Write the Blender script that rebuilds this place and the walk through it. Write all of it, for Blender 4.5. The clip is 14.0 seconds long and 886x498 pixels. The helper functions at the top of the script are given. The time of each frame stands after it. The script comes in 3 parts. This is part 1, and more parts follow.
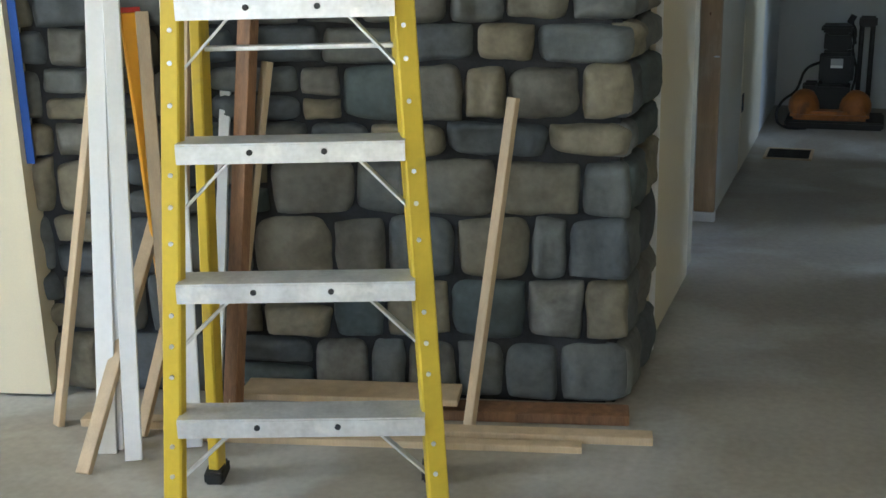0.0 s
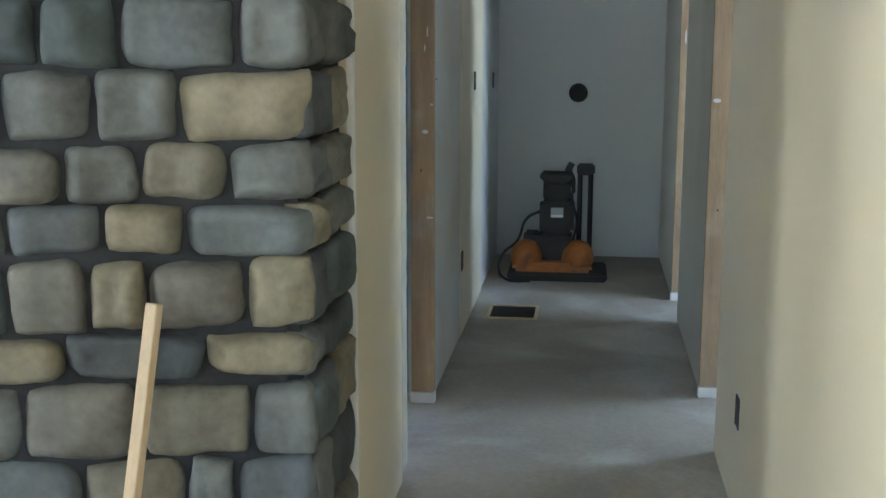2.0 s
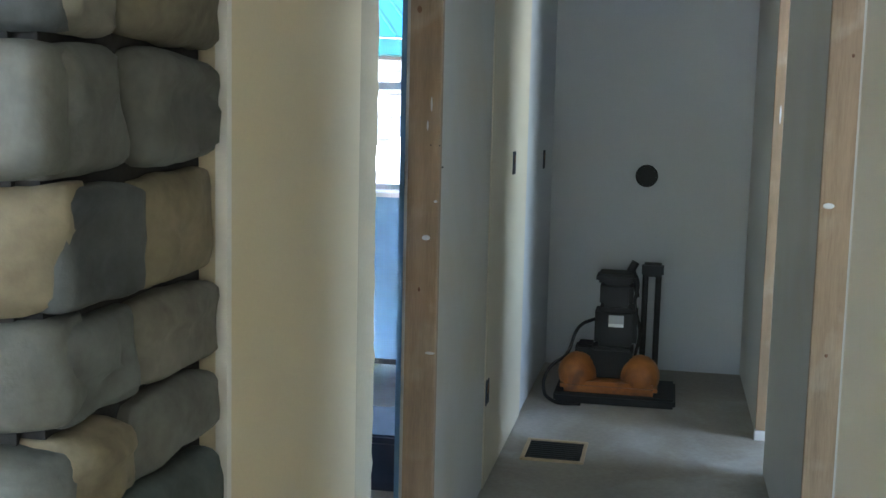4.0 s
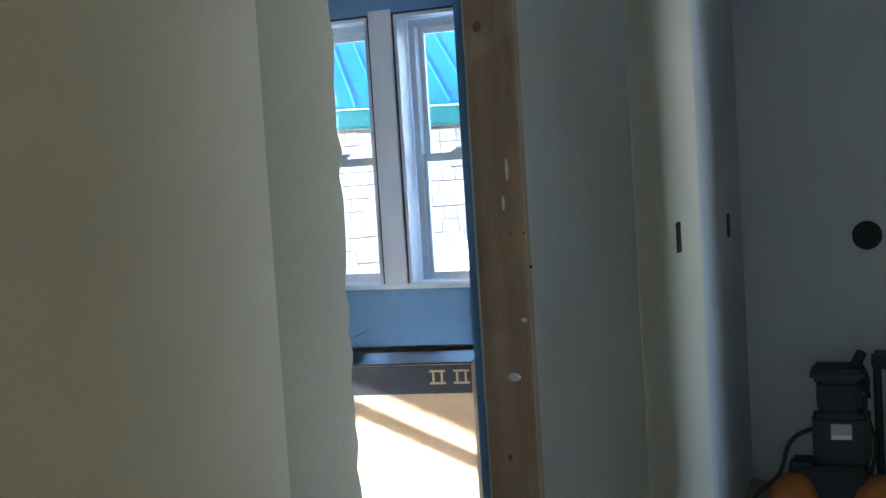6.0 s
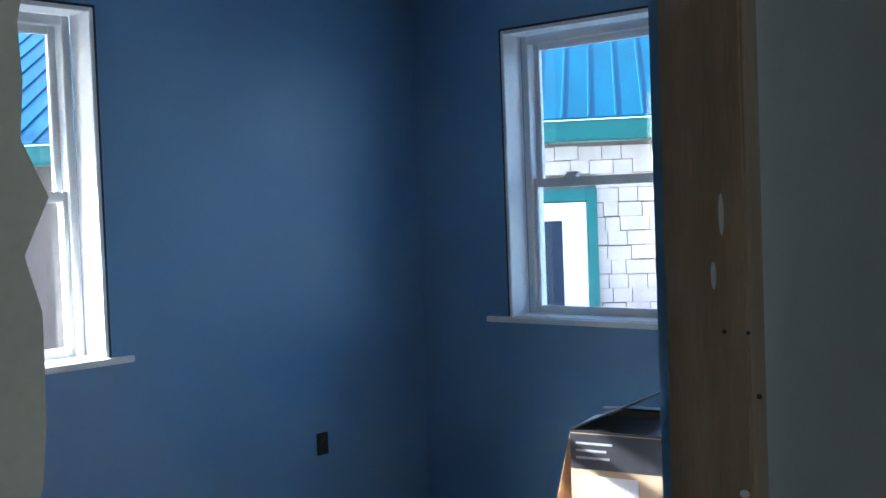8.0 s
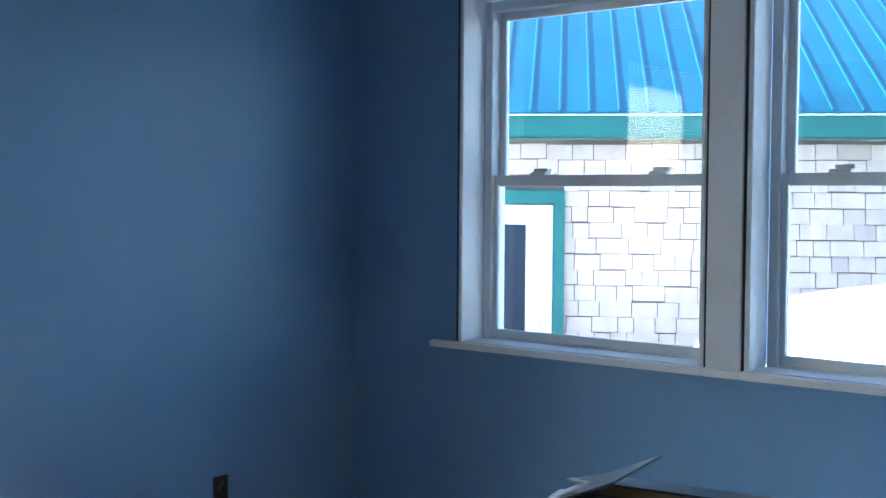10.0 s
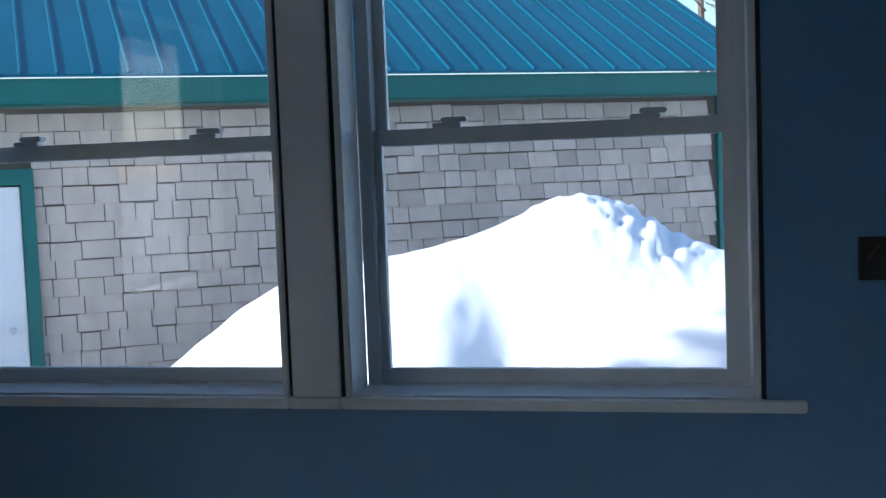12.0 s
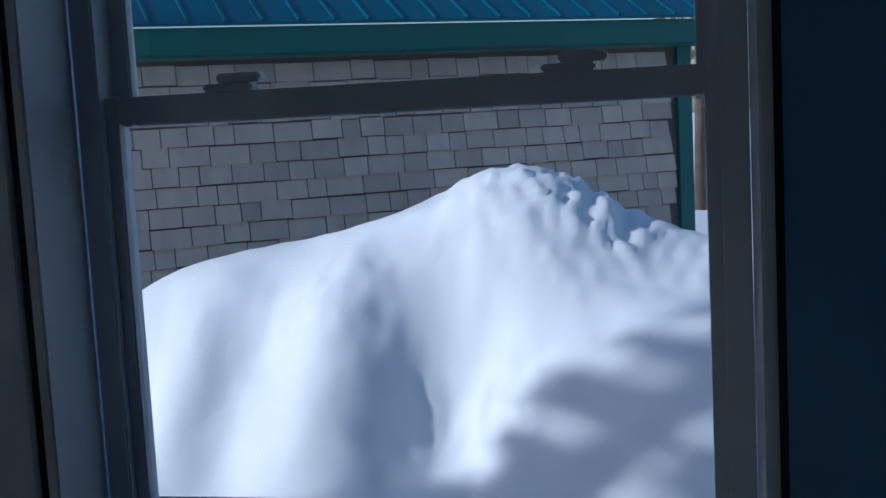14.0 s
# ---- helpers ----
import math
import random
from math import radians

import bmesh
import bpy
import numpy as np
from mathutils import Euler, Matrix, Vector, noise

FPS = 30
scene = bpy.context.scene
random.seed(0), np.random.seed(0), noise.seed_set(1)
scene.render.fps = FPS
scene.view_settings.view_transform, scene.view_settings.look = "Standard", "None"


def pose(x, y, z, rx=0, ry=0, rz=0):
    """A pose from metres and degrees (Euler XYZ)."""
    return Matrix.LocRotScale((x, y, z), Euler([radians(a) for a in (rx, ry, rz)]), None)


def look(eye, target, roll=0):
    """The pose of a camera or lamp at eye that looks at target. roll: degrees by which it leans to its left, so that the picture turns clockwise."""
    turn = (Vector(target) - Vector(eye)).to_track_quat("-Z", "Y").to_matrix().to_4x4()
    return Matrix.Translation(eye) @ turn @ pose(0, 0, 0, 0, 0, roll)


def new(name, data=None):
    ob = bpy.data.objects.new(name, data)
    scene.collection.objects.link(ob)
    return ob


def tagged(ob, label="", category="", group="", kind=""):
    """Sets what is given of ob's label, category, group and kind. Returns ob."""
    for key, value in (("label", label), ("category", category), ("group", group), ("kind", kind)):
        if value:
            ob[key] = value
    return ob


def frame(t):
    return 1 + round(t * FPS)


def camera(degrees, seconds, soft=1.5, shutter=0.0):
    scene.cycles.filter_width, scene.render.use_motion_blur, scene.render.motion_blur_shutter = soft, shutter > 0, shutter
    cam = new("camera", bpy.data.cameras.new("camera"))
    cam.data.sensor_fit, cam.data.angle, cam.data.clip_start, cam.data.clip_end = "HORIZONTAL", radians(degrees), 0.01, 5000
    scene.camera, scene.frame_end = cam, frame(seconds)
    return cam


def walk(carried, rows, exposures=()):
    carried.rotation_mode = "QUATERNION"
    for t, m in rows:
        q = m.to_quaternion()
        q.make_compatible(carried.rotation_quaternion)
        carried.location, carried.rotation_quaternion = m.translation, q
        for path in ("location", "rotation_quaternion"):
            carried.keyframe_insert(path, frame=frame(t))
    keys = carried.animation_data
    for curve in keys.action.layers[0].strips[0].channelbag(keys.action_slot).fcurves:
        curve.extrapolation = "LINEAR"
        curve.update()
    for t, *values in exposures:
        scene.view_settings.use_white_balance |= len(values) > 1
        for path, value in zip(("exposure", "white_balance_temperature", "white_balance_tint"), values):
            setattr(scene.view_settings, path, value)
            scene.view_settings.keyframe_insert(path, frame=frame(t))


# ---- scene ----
cam = camera(42.0, 14.0)

PATH = [
    (0, (0.681, -4.151, 1.393), (0.004, -2.355, 0.83), -1.4),
    (0.5, (0.629, -4.035, 1.415), (0.185, -2.161, 0.876), -1.3),
    (1, (0.616, -3.836, 1.412), (0.369, -1.909, 0.938), -0.7),
    (1.5, (0.627, -3.584, 1.435), (0.423, -1.631, 1.052), 1.0),
    (2, (0.633, -3.361, 1.424), (0.388, -1.407, 1.07), 0.1),
    (2.5, (0.618, -3.049, 1.444), (0.412, -1.083, 1.142), -2.3),
    (3, (0.66, -2.767, 1.447), (0.421, -0.796, 1.2), -2.3),
    (3.2, (0.676, -2.648, 1.458), (0.406, -0.686, 1.178), -1.2),
    (5.3, (0.68, -1.358, 1.458), (0.127, 0.56, 1.34), -1.5),
    (5.5, (0.668, -1.243, 1.463), (0.071, 0.663, 1.359), -2.6),
    (6, (0.661, -0.946, 1.451), (-0.064, 0.914, 1.33), -3.6),
    (6.5, (0.666, -0.69, 1.461), (-0.21, 1.102, 1.309), -1.9),
    (7, (0.63, -0.451, 1.475), (-0.394, 1.263, 1.355), -2.8),
    (7.5, (0.585, -0.205, 1.471), (-0.596, 1.406, 1.366), -4.3),
    (7.7, (0.578, -0.12, 1.479), (-0.711, 1.406, 1.395), -2.9),
    (9.8, (0.084, 0.707, 1.483), (-1.223, 2.22, 1.423), 0.4),
    (10, (0.024, 0.759, 1.486), (-1.235, 2.311, 1.401), 0.4),
    (10.5, (-0.186, 0.881, 1.483), (-1.277, 2.554, 1.374), -2.7),
    (11, (-0.367, 1.066, 1.491), (-1.322, 2.814, 1.31), -2.6),
    (11.5, (-0.517, 1.308, 1.501), (-1.307, 3.142, 1.392), -1.6),
    (12, (-0.662, 1.562, 1.491), (-1.102, 3.508, 1.345), -2.2),
    (12.5, (-0.663, 1.851, 1.475), (-0.856, 3.835, 1.311), -3.8),
    (13, (-0.668, 2.13, 1.494), (-0.759, 4.122, 1.352), -2.4),
    (13.5, (-0.677, 2.434, 1.513), (-0.873, 4.405, 1.238), -1.9),
    (14, (-0.674, 2.723, 1.524), (-1.047, 4.675, 1.302), -3.0),
]
EXPOSURES = [(0, 3.4, 5700, 10), (1.0, 4.0, 5700, 10), (3.2, 4.25, 5700, 10), (5.3, 3.9, 5600, 10), (6.5, 3.1, 5300, 9), (7.7, 2.6, 5200, 8), (9.8, 2.85, 5400, 8), (10.5, 2.6, 5400, 8), (11.0, 2.2, 5400, 8), (11.6, 1.6, 5400, 8), (12.2, 0.8, 5400, 8), (12.6, 0.2, 5300, 8), (13.3, -0.4, 5100, 8), (14.0, -0.4, 5000, 8)]
walk(cam, [(t, look(e, g, r)) for t, e, g, r in PATH], EXPOSURES)

# ---- light ----
SUN_WAY = Vector((2.1, 1.05, -0.98)).normalized()
world = bpy.data.worlds.new("world")
scene.world = world
world.use_nodes = True
wn = world.node_tree.nodes
sky = wn.new("ShaderNodeTexSky")
sky.sky_type = "NISHITA"
sky.sun_disc = False
sky.sun_elevation = math.asin(-SUN_WAY.z)
sky.sun_rotation = math.atan2(-SUN_WAY.x, -SUN_WAY.y)
wn["Background"].inputs["Strength"].default_value = 0.15
world.node_tree.links.new(sky.outputs[0], wn["Background"].inputs["Color"])
sun = new("sun", bpy.data.lights.new("sun", "SUN"))
sun.data.energy, sun.data.angle, sun.data.color = 5.0, radians(0.5), (1.0, 0.93, 0.82)
sun.matrix_basis = look((0, 0, 8), Vector((0, 0, 8)) + SUN_WAY)


def fill_lamp(name, eye, target, w, h, power, colour):
    lamp = new(name, bpy.data.lights.new(name, "AREA"))
    lamp.data.shape, lamp.data.size, lamp.data.size_y = "RECTANGLE", w, h
    lamp.data.energy, lamp.data.color = power, colour
    lamp.matrix_basis = look(eye, target)
    return lamp


# area lamps added for daylight in unseen openings: front room, room across the hall
fill_lamp("daylight_fill", (-0.6, -6.92, 1.55), (-0.6, 0, 1.0), 2.4, 1.3, 1.2, (0.97, 1.0, 0.94))
fill_lamp("daylight_fill", (-3.92, -3.3, 1.55), (1.1, -1.7, 1.2), 1.6, 1.3, 10.0, (0.97, 1.0, 0.94))
fill_lamp("daylight_fill", (3.9, 2.2, 1.6), (0, 2.4, 0.8), 1.4, 1.3, 2.8, (0.9, 0.97, 1.0))

# ---- materials ----


def material(name, colour, rough=0.6, metal=0.0, spread=0.12, scale=3.0, fine=60.0, bump=0.1, stretch=(1, 1, 1), tones=None, per_object=0.0, dirt=None):
    """Two scales of variation, fine relief, and a spread between separate objects."""
    m = bpy.data.materials.new(name)
    m.use_nodes = True
    t = m.node_tree
    n, link = t.nodes, t.links.new
    b = n["Principled BSDF"]
    b.inputs["Roughness"].default_value, b.inputs["Metallic"].default_value = rough, metal
    co = n.new("ShaderNodeTexCoord")
    mp = n.new("ShaderNodeMapping")
    mp.inputs["Scale"].default_value = stretch
    link(co.outputs["Object"], mp.inputs["Vector"])
    info = n.new("ShaderNodeObjectInfo")
    big = n.new("ShaderNodeTexNoise")
    big.inputs["Scale"].default_value, big.inputs["Detail"].default_value = scale, 5
    small = n.new("ShaderNodeTexNoise")
    small.inputs["Scale"].default_value, small.inputs["Detail"].default_value = fine, 4
    for x in (big, small):
        x.noise_dimensions = "4D"
        link(mp.outputs[0], x.inputs["Vector"])
        mul = n.new("ShaderNodeMath")
        mul.operation = "MULTIPLY"
        mul.inputs[1].default_value = 40
        link(info.outputs["Random"], mul.inputs[0])
        link(mul.outputs[0], x.inputs["W"])
    mix = n.new("ShaderNodeMath")
    mix.operation = "MULTIPLY_ADD"
    mix.inputs[1].default_value = 0.35
    link(small.outputs["Fac"], mix.inputs[0])
    half = n.new("ShaderNodeMath")
    half.operation = "MULTIPLY"
    half.inputs[1].default_value = 0.65
    link(big.outputs["Fac"], half.inputs[0])
    link(half.outputs[0], mix.inputs[2])
    rng = n.new("ShaderNodeMapRange")
    rng.inputs["From Min"].default_value, rng.inputs["From Max"].default_value = 0.3, 0.7
    rng.inputs["To Min"].default_value, rng.inputs["To Max"].default_value = 1 - spread * 1.6, 1 + spread
    link(mix.outputs[0], rng.inputs["Value"])
    if tones:
        ramp = n.new("ShaderNodeValToRGB")
        ramp.color_ramp.interpolation = "CONSTANT"
        e = ramp.color_ramp.elements
        e[0].color = (*tones[0], 1)
        e[1].position, e[1].color = 1 / len(tones), (*tones[1], 1)
        for i, c in enumerate(tones[2:], 2):
            e.new(i / len(tones)).color = (*c, 1)
        link(info.outputs["Random"], ramp.inputs["Fac"])
        base = ramp.outputs["Color"]
    else:
        rgb = n.new("ShaderNodeRGB")
        rgb.outputs[0].default_value = (*colour, 1)
        base = rgb.outputs[0]
    if dirt:
        dn = n.new("ShaderNodeTexNoise")
        dn.inputs["Scale"].default_value, dn.inputs["Detail"].default_value, dn.inputs["Distortion"].default_value = dirt[1], 8, 0.6
        link(co.outputs["Object"], dn.inputs["Vector"])
        dr = n.new("ShaderNodeMapRange")
        dr.inputs["From Min"].default_value, dr.inputs["From Max"].default_value = dirt[2], dirt[2] + 0.16
        link(dn.outputs["Fac"], dr.inputs["Value"])
        dm = n.new("ShaderNodeMixRGB")
        dm.inputs["Color2"].default_value = (*dirt[0], 1)
        link(dr.outputs[0], dm.inputs["Fac"])
        link(base, dm.inputs["Color1"])
        base = dm.outputs["Color"]
    hsv = n.new("ShaderNodeHueSaturation")
    link(base, hsv.inputs["Color"])
    value = rng.outputs[0]
    if per_object:
        po = n.new("ShaderNodeMapRange")
        po.inputs["To Min"].default_value, po.inputs["To Max"].default_value = 1 - per_object, 1 + per_object
        link(info.outputs["Random"], po.inputs["Value"])
        mm = n.new("ShaderNodeMath")
        mm.operation = "MULTIPLY"
        link(value, mm.inputs[0])
        link(po.outputs[0], mm.inputs[1])
        value = mm.outputs[0]
    link(value, hsv.inputs["Value"])
    link(hsv.outputs["Color"], b.inputs["Base Color"])
    if bump:
        bp = n.new("ShaderNodeBump")
        bp.inputs["Strength"].default_value, bp.inputs["Distance"].default_value = bump, 0.01
        link(mix.outputs[0], bp.inputs["Height"])
        link(bp.outputs[0], b.inputs["Normal"])
    return m


CREAM = material("cream_paint", (0.62, 0.56, 0.42), 0.55, spread=0.05, scale=1.2, fine=220, bump=0.06)
PRIMER = material("primed_drywall", (0.56, 0.55, 0.50), 0.75, spread=0.06, scale=1.4, fine=200, bump=0.06, dirt=((0.5, 0.46, 0.36), 0.8, 0.55))
BARE = material("bare_drywall", (0.42, 0.38, 0.29), 0.85, spread=0.08, scale=2, fine=150, bump=0.08)
GREYWALL = material("grey_primer", (0.52, 0.54, 0.55), 0.7, spread=0.05, scale=1.0, fine=200, bump=0.06)
BLUE = material("blue_paint", (0.135, 0.265, 0.44), 0.42, spread=0.06, scale=1.0, fine=240, bump=0.07)
CEILING = material("white_ceiling", (0.75, 0.74, 0.70), 0.8, spread=0.04, bump=0.08)
SUBFLOOR = material("dusty_subfloor", (0.31, 0.28, 0.23), 0.62, spread=0.18, scale=2.2, fine=45, bump=0.15, dirt=((0.43, 0.42, 0.39), 1.5, 0.47))
WOOD = material("raw_stud_wood", (0.36, 0.25, 0.15), 0.6, spread=0.22, scale=3, fine=30, bump=0.1, stretch=(9, 9, 0.7), dirt=((0.46, 0.36, 0.25), 5, 0.53))
PINE = material("pine_board", (0.50, 0.38, 0.24), 0.55, spread=0.15, scale=3, fine=40, bump=0.06, stretch=(8, 8, 0.8), per_object=0.15)
OLDWOOD = material("brown_old_board", (0.20, 0.10, 0.045), 0.65, spread=0.35, scale=5, fine=40, bump=0.12, stretch=(8, 8, 1.2))
TRIM = material("white_trim_paint", (0.70, 0.70, 0.70), 0.4, spread=0.06, scale=3, fine=80, bump=0.04)
VINYL = material("white_vinyl", (0.72, 0.74, 0.76), 0.35, spread=0.03, scale=4, fine=90, bump=0.02)
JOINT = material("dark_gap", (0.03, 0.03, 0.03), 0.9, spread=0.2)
MORTAR = material("dark_mortar", (0.022, 0.023, 0.026), 0.95, spread=0.3, scale=8, fine=90, bump=0.5)
STONE = material("split_fieldstone", (0.2, 0.2, 0.2), 0.8, spread=0.34, scale=8, fine=46, bump=0.6,
                 tones=[tuple(0.8 * v for v in c) for c in [(0.09, 0.115, 0.118), (0.15, 0.158, 0.152), (0.185, 0.17, 0.13), (0.08, 0.092, 0.10), (0.15, 0.142, 0.12), (0.115, 0.128, 0.132), (0.21, 0.185, 0.13), (0.12, 0.128, 0.125), (0.165, 0.16, 0.14), (0.09, 0.10, 0.108)]], per_object=0.15)
YELLOW = material("yellow_fibreglass", (0.58, 0.42, 0.03), 0.42, spread=0.10, scale=6, fine=60, bump=0.05, dirt=((0.35, 0.27, 0.06), 9, 0.62))
ALUMINIUM = material("dull_aluminium", (0.62, 0.63, 0.64), 0.45, metal=0.55, spread=0.16, scale=14, fine=90, bump=0.05, dirt=((0.74, 0.74, 0.73), 16, 0.56))
RUBBER = material("black_rubber", (0.02, 0.02, 0.02), 0.7, spread=0.2)
BLACK = material("black_machine_paint", (0.007, 0.007, 0.008), 0.6, spread=0.3, scale=9)
ORANGE = material("orange_machine_paint", (0.36, 0.12, 0.02), 0.5, spread=0.3, scale=7, fine=30, dirt=((0.16, 0.07, 0.03), 8, 0.56))
LABEL = material("pale_label", (0.7, 0.7, 0.7), 0.5, spread=0.05)
GREYBAR = material("grey_print", (0.35, 0.35, 0.36), 0.6, spread=0.05)
TAPE = material("blue_masking_tape", (0.02, 0.09, 0.42), 0.6, spread=0.08)
LEVEL = material("orange_level", (0.75, 0.36, 0.02), 0.4, spread=0.08)
RED = material("red_cap", (0.5, 0.03, 0.02), 0.45)
CARD = material("brown_cardboard", (0.46, 0.32, 0.19), 0.75, spread=0.10, scale=3, fine=70, bump=0.05, stretch=(1, 1, 6))
CARDDARK = material("black_box_print", (0.035, 0.035, 0.04), 0.35, spread=0.15)
PLASTIC = material("blue_plastic_box", (0.02, 0.03, 0.06), 0.5)
FOAM = material("white_foam_sheet", (0.74, 0.76, 0.78), 0.7, spread=0.06, scale=4, fine=50)
SNOW = material("packed_snow", (0.86, 0.88, 0.91), 0.6, spread=0.03, scale=2.5, fine=22, bump=0.35)
SHINGLE = material("cedar_shingle", (0.60, 0.50, 0.42), 0.85, spread=0.12, scale=4, fine=30, bump=0.1, stretch=(3, 3, 1.2), per_object=0.16)
ROOF = material("teal_metal_roof", (0.012, 0.125, 0.19), 0.3, metal=0.25, spread=0.18, scale=1.5, fine=20, bump=0.03, stretch=(3, 0.6, 0.6))
# Dark backing; its colour gives the shadow lines between shingles.
SHADE_BACKING = material("gap_shade_backing", (0.17, 0.13, 0.10), 0.9, spread=0.2)
GREEN = material("green_trim_paint", (0.02, 0.14, 0.12), 0.5, spread=0.10, scale=3)
WHITEDOOR = material("white_door_paint", (0.78, 0.78, 0.77), 0.4, spread=0.04)
DARKGLASS = material("dark_door_glass", (0.03, 0.035, 0.045), 0.06, spread=0.05, bump=0)
BARK = material("grey_bark", (0.13, 0.10, 0.08), 0.9, spread=0.3, scale=6, fine=40, bump=0.4)
NEEDLES = material("evergreen_needles", (0.04, 0.08, 0.04), 0.7, spread=0.3)
GLASS = bpy.data.materials.new("window_glass")
GLASS.use_nodes = True
gb = GLASS.node_tree.nodes["Principled BSDF"]
gb.inputs["Transmission Weight"].default_value, gb.inputs["Roughness"].default_value, gb.inputs["IOR"].default_value = 1.0, 0.0, 1.45

# ---- building helpers ----


def part(name, bm, mat, parent=None, label="", smooth=False):
    me = bpy.data.meshes.new(name)
    bm.to_mesh(me)
    bm.free()
    me.materials.append(mat)
    if smooth:
        for p in me.polygons:
            p.use_smooth = True
    ob = new(name, me)
    if parent is not None:
        ob.parent = parent
    return tagged(ob, label)


def add_box(bm, x0, x1, y0, y1, z0, z1, bevel=0.0):
    m = Matrix.Translation(((x0 + x1) / 2, (y0 + y1) / 2, (z0 + z1) / 2)) @ Matrix.Diagonal((x1 - x0, y1 - y0, z1 - z0, 1))
    r = bmesh.ops.create_cube(bm, size=1, matrix=m)
    if bevel:
        edges = list({e for v in r["verts"] for e in v.link_edges})
        bmesh.ops.bevel(bm, geom=edges, offset=bevel, segments=2, affect="EDGES")
    return bm


def boxes(*rows, bevel=0.0):
    bm = bmesh.new()
    for r in rows:
        add_box(bm, *r, bevel=bevel)
    return bm


def bar(bm, a, b, w, d, bevel=0.002, twist=0.0):
    """A board of section w x d from a to b."""
    a, b = Vector(a), Vector(b)
    m = Matrix.Translation((a + b) / 2) @ (b - a).to_track_quat("Z", "Y").to_matrix().to_4x4() @ Matrix.Rotation(twist, 4, "Z")
    r = bmesh.ops.create_cube(bm, size=1, matrix=m @ Matrix.Diagonal((w, d, (b - a).length, 1)))
    if bevel:
        bmesh.ops.bevel(bm, geom=list({e for v in r["verts"] for e in v.link_edges}), offset=bevel, segments=1, affect="EDGES")
    return bm


def rod(bm, a, b, r0, r1=None, seg=10):
    a, b = Vector(a), Vector(b)
    m = Matrix.Translation((a + b) / 2) @ (b - a).to_track_quat("Z", "Y").to_matrix().to_4x4()
    bmesh.ops.create_cone(bm, cap_ends=True, segments=seg, radius1=r0, radius2=r0 if r1 is None else r1, depth=(b - a).length, matrix=m)
    return bm


def structure(name, bm, mat, label, category):
    return tagged(part(name, bm, mat), label, category, kind="structure")


def thing(name, label, category, at=(0, 0, 0), group=""):
    ob = new(name)
    ob.empty_display_size = 0.1
    ob.location = at
    return tagged(ob, label, category, group)


# ---- structure ----
H = 2.46
structure("floor", boxes((-5.0, 4.0, -7.1, 4.38, -0.12, 0.0)), SUBFLOOR, "dusty grey-brown plywood subfloor with scuffs", "floor")
structure("ceiling", boxes((-5.0, 4.0, -7.1, 4.52, H, H + 0.12)), CEILING, "plain white drywall ceiling", "ceiling")
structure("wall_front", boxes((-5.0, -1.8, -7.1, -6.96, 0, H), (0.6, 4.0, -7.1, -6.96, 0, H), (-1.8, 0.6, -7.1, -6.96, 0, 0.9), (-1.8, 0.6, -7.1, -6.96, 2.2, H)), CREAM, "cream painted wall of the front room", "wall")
structure("wall_west", boxes((-4.1, -3.96, -6.96, -4.1, 0, H), (-4.1, -3.96, -2.5, -0.9, 0, H), (-4.1, -3.96, -4.1, -2.5, 0, 0.9), (-4.1, -3.96, -4.1, -2.5, 2.2, H)), CREAM, "cream painted side wall of the front room", "wall")
# Unseen panel added to close the side opening against the sun.
structure("window_blind", boxes((-4.05, -4.03, -4.1, -2.5, 0.9, 2.2)), TRIM, "white panel added to keep the sun out of the side opening", "blind")
# the stone breast stands at an angle to the hall
STONE_AT = Matrix.Translation((0.09, -1.10, 0)) @ Matrix.Rotation(radians(13), 4, "Z") @ Matrix.Translation((-0.03, 0.94, 0))
structure("wall_beside_stone", boxes((-4.2, -1.70, -0.99, -0.87, 0.012, H)), CREAM, "cream painted wall beside the stone", "wall").matrix_basis = STONE_AT
structure("wall_east_near", boxes((1.1, 1.22, -6.96, 0.62, 0, H)), CREAM, "smooth cream painted wall along the hall", "wall")
structure("wall_east_middle", boxes((1.11, 1.22, 1.29, 2.55, 0.012, H)), PRIMER, "primed drywall between two openings", "wall")
structure("wall_east_far", boxes((1.12, 1.22, 3.1, 4.37, 0.012, H)), PRIMER, "primed drywall at the hall's end", "wall")
structure("wall_hall_end", boxes((-0.09, 1.24, 4.37, 4.52, 0, H)), GREYWALL, "pale grey primed end wall of the hall", "wall")
structure("wall_side_room", boxes((1.24, 4.0, 4.37, 4.5, 0, H), (3.95, 4.09, 0.6, 1.5, 0, H), (3.95, 4.09, 2.9, 4.37, 0, H), (3.95, 4.09, 1.5, 2.9, 0, 0.95), (3.95, 4.09, 1.5, 2.9, 2.25, H), (1.22, 4.0, 0.5, 0.62, 0, H)), GREYWALL, "grey primed walls of the room across the hall", "wall")

# west side of the hall: end post, opening with a raw stud, drywall beyond


def ragged_panel(x0, x1, y0, y1, z0, z1, steps, seed):
    """A drywall sheet whose far edge is torn."""
    rng = random.Random(seed)
    bm = bmesh.new()
    rows = []
    for i in range(steps + 1):
        z = z0 + (z1 - z0) * i / steps
        y = y1 + rng.uniform(-0.004, 0.006) + 0.004 * math.sin(z * 9) + (0.007 if rng.random() < 0.15 else 0)
        rows.append([bm.verts.new(p) for p in ((x1, y0, z), (x1, y, z), (x0, y, z), (x0, y0, z))])
    for a, b in zip(rows, rows[1:]):
        for k in range(4):
            bm.faces.new((a[k], a[(k + 1) % 4], b[(k + 1) % 4], b[k]))
    bm.faces.new(rows[0][::-1])
    bm.faces.new(rows[-1])
    bmesh.ops.recalc_face_normals(bm, faces=bm.faces)
    return bm


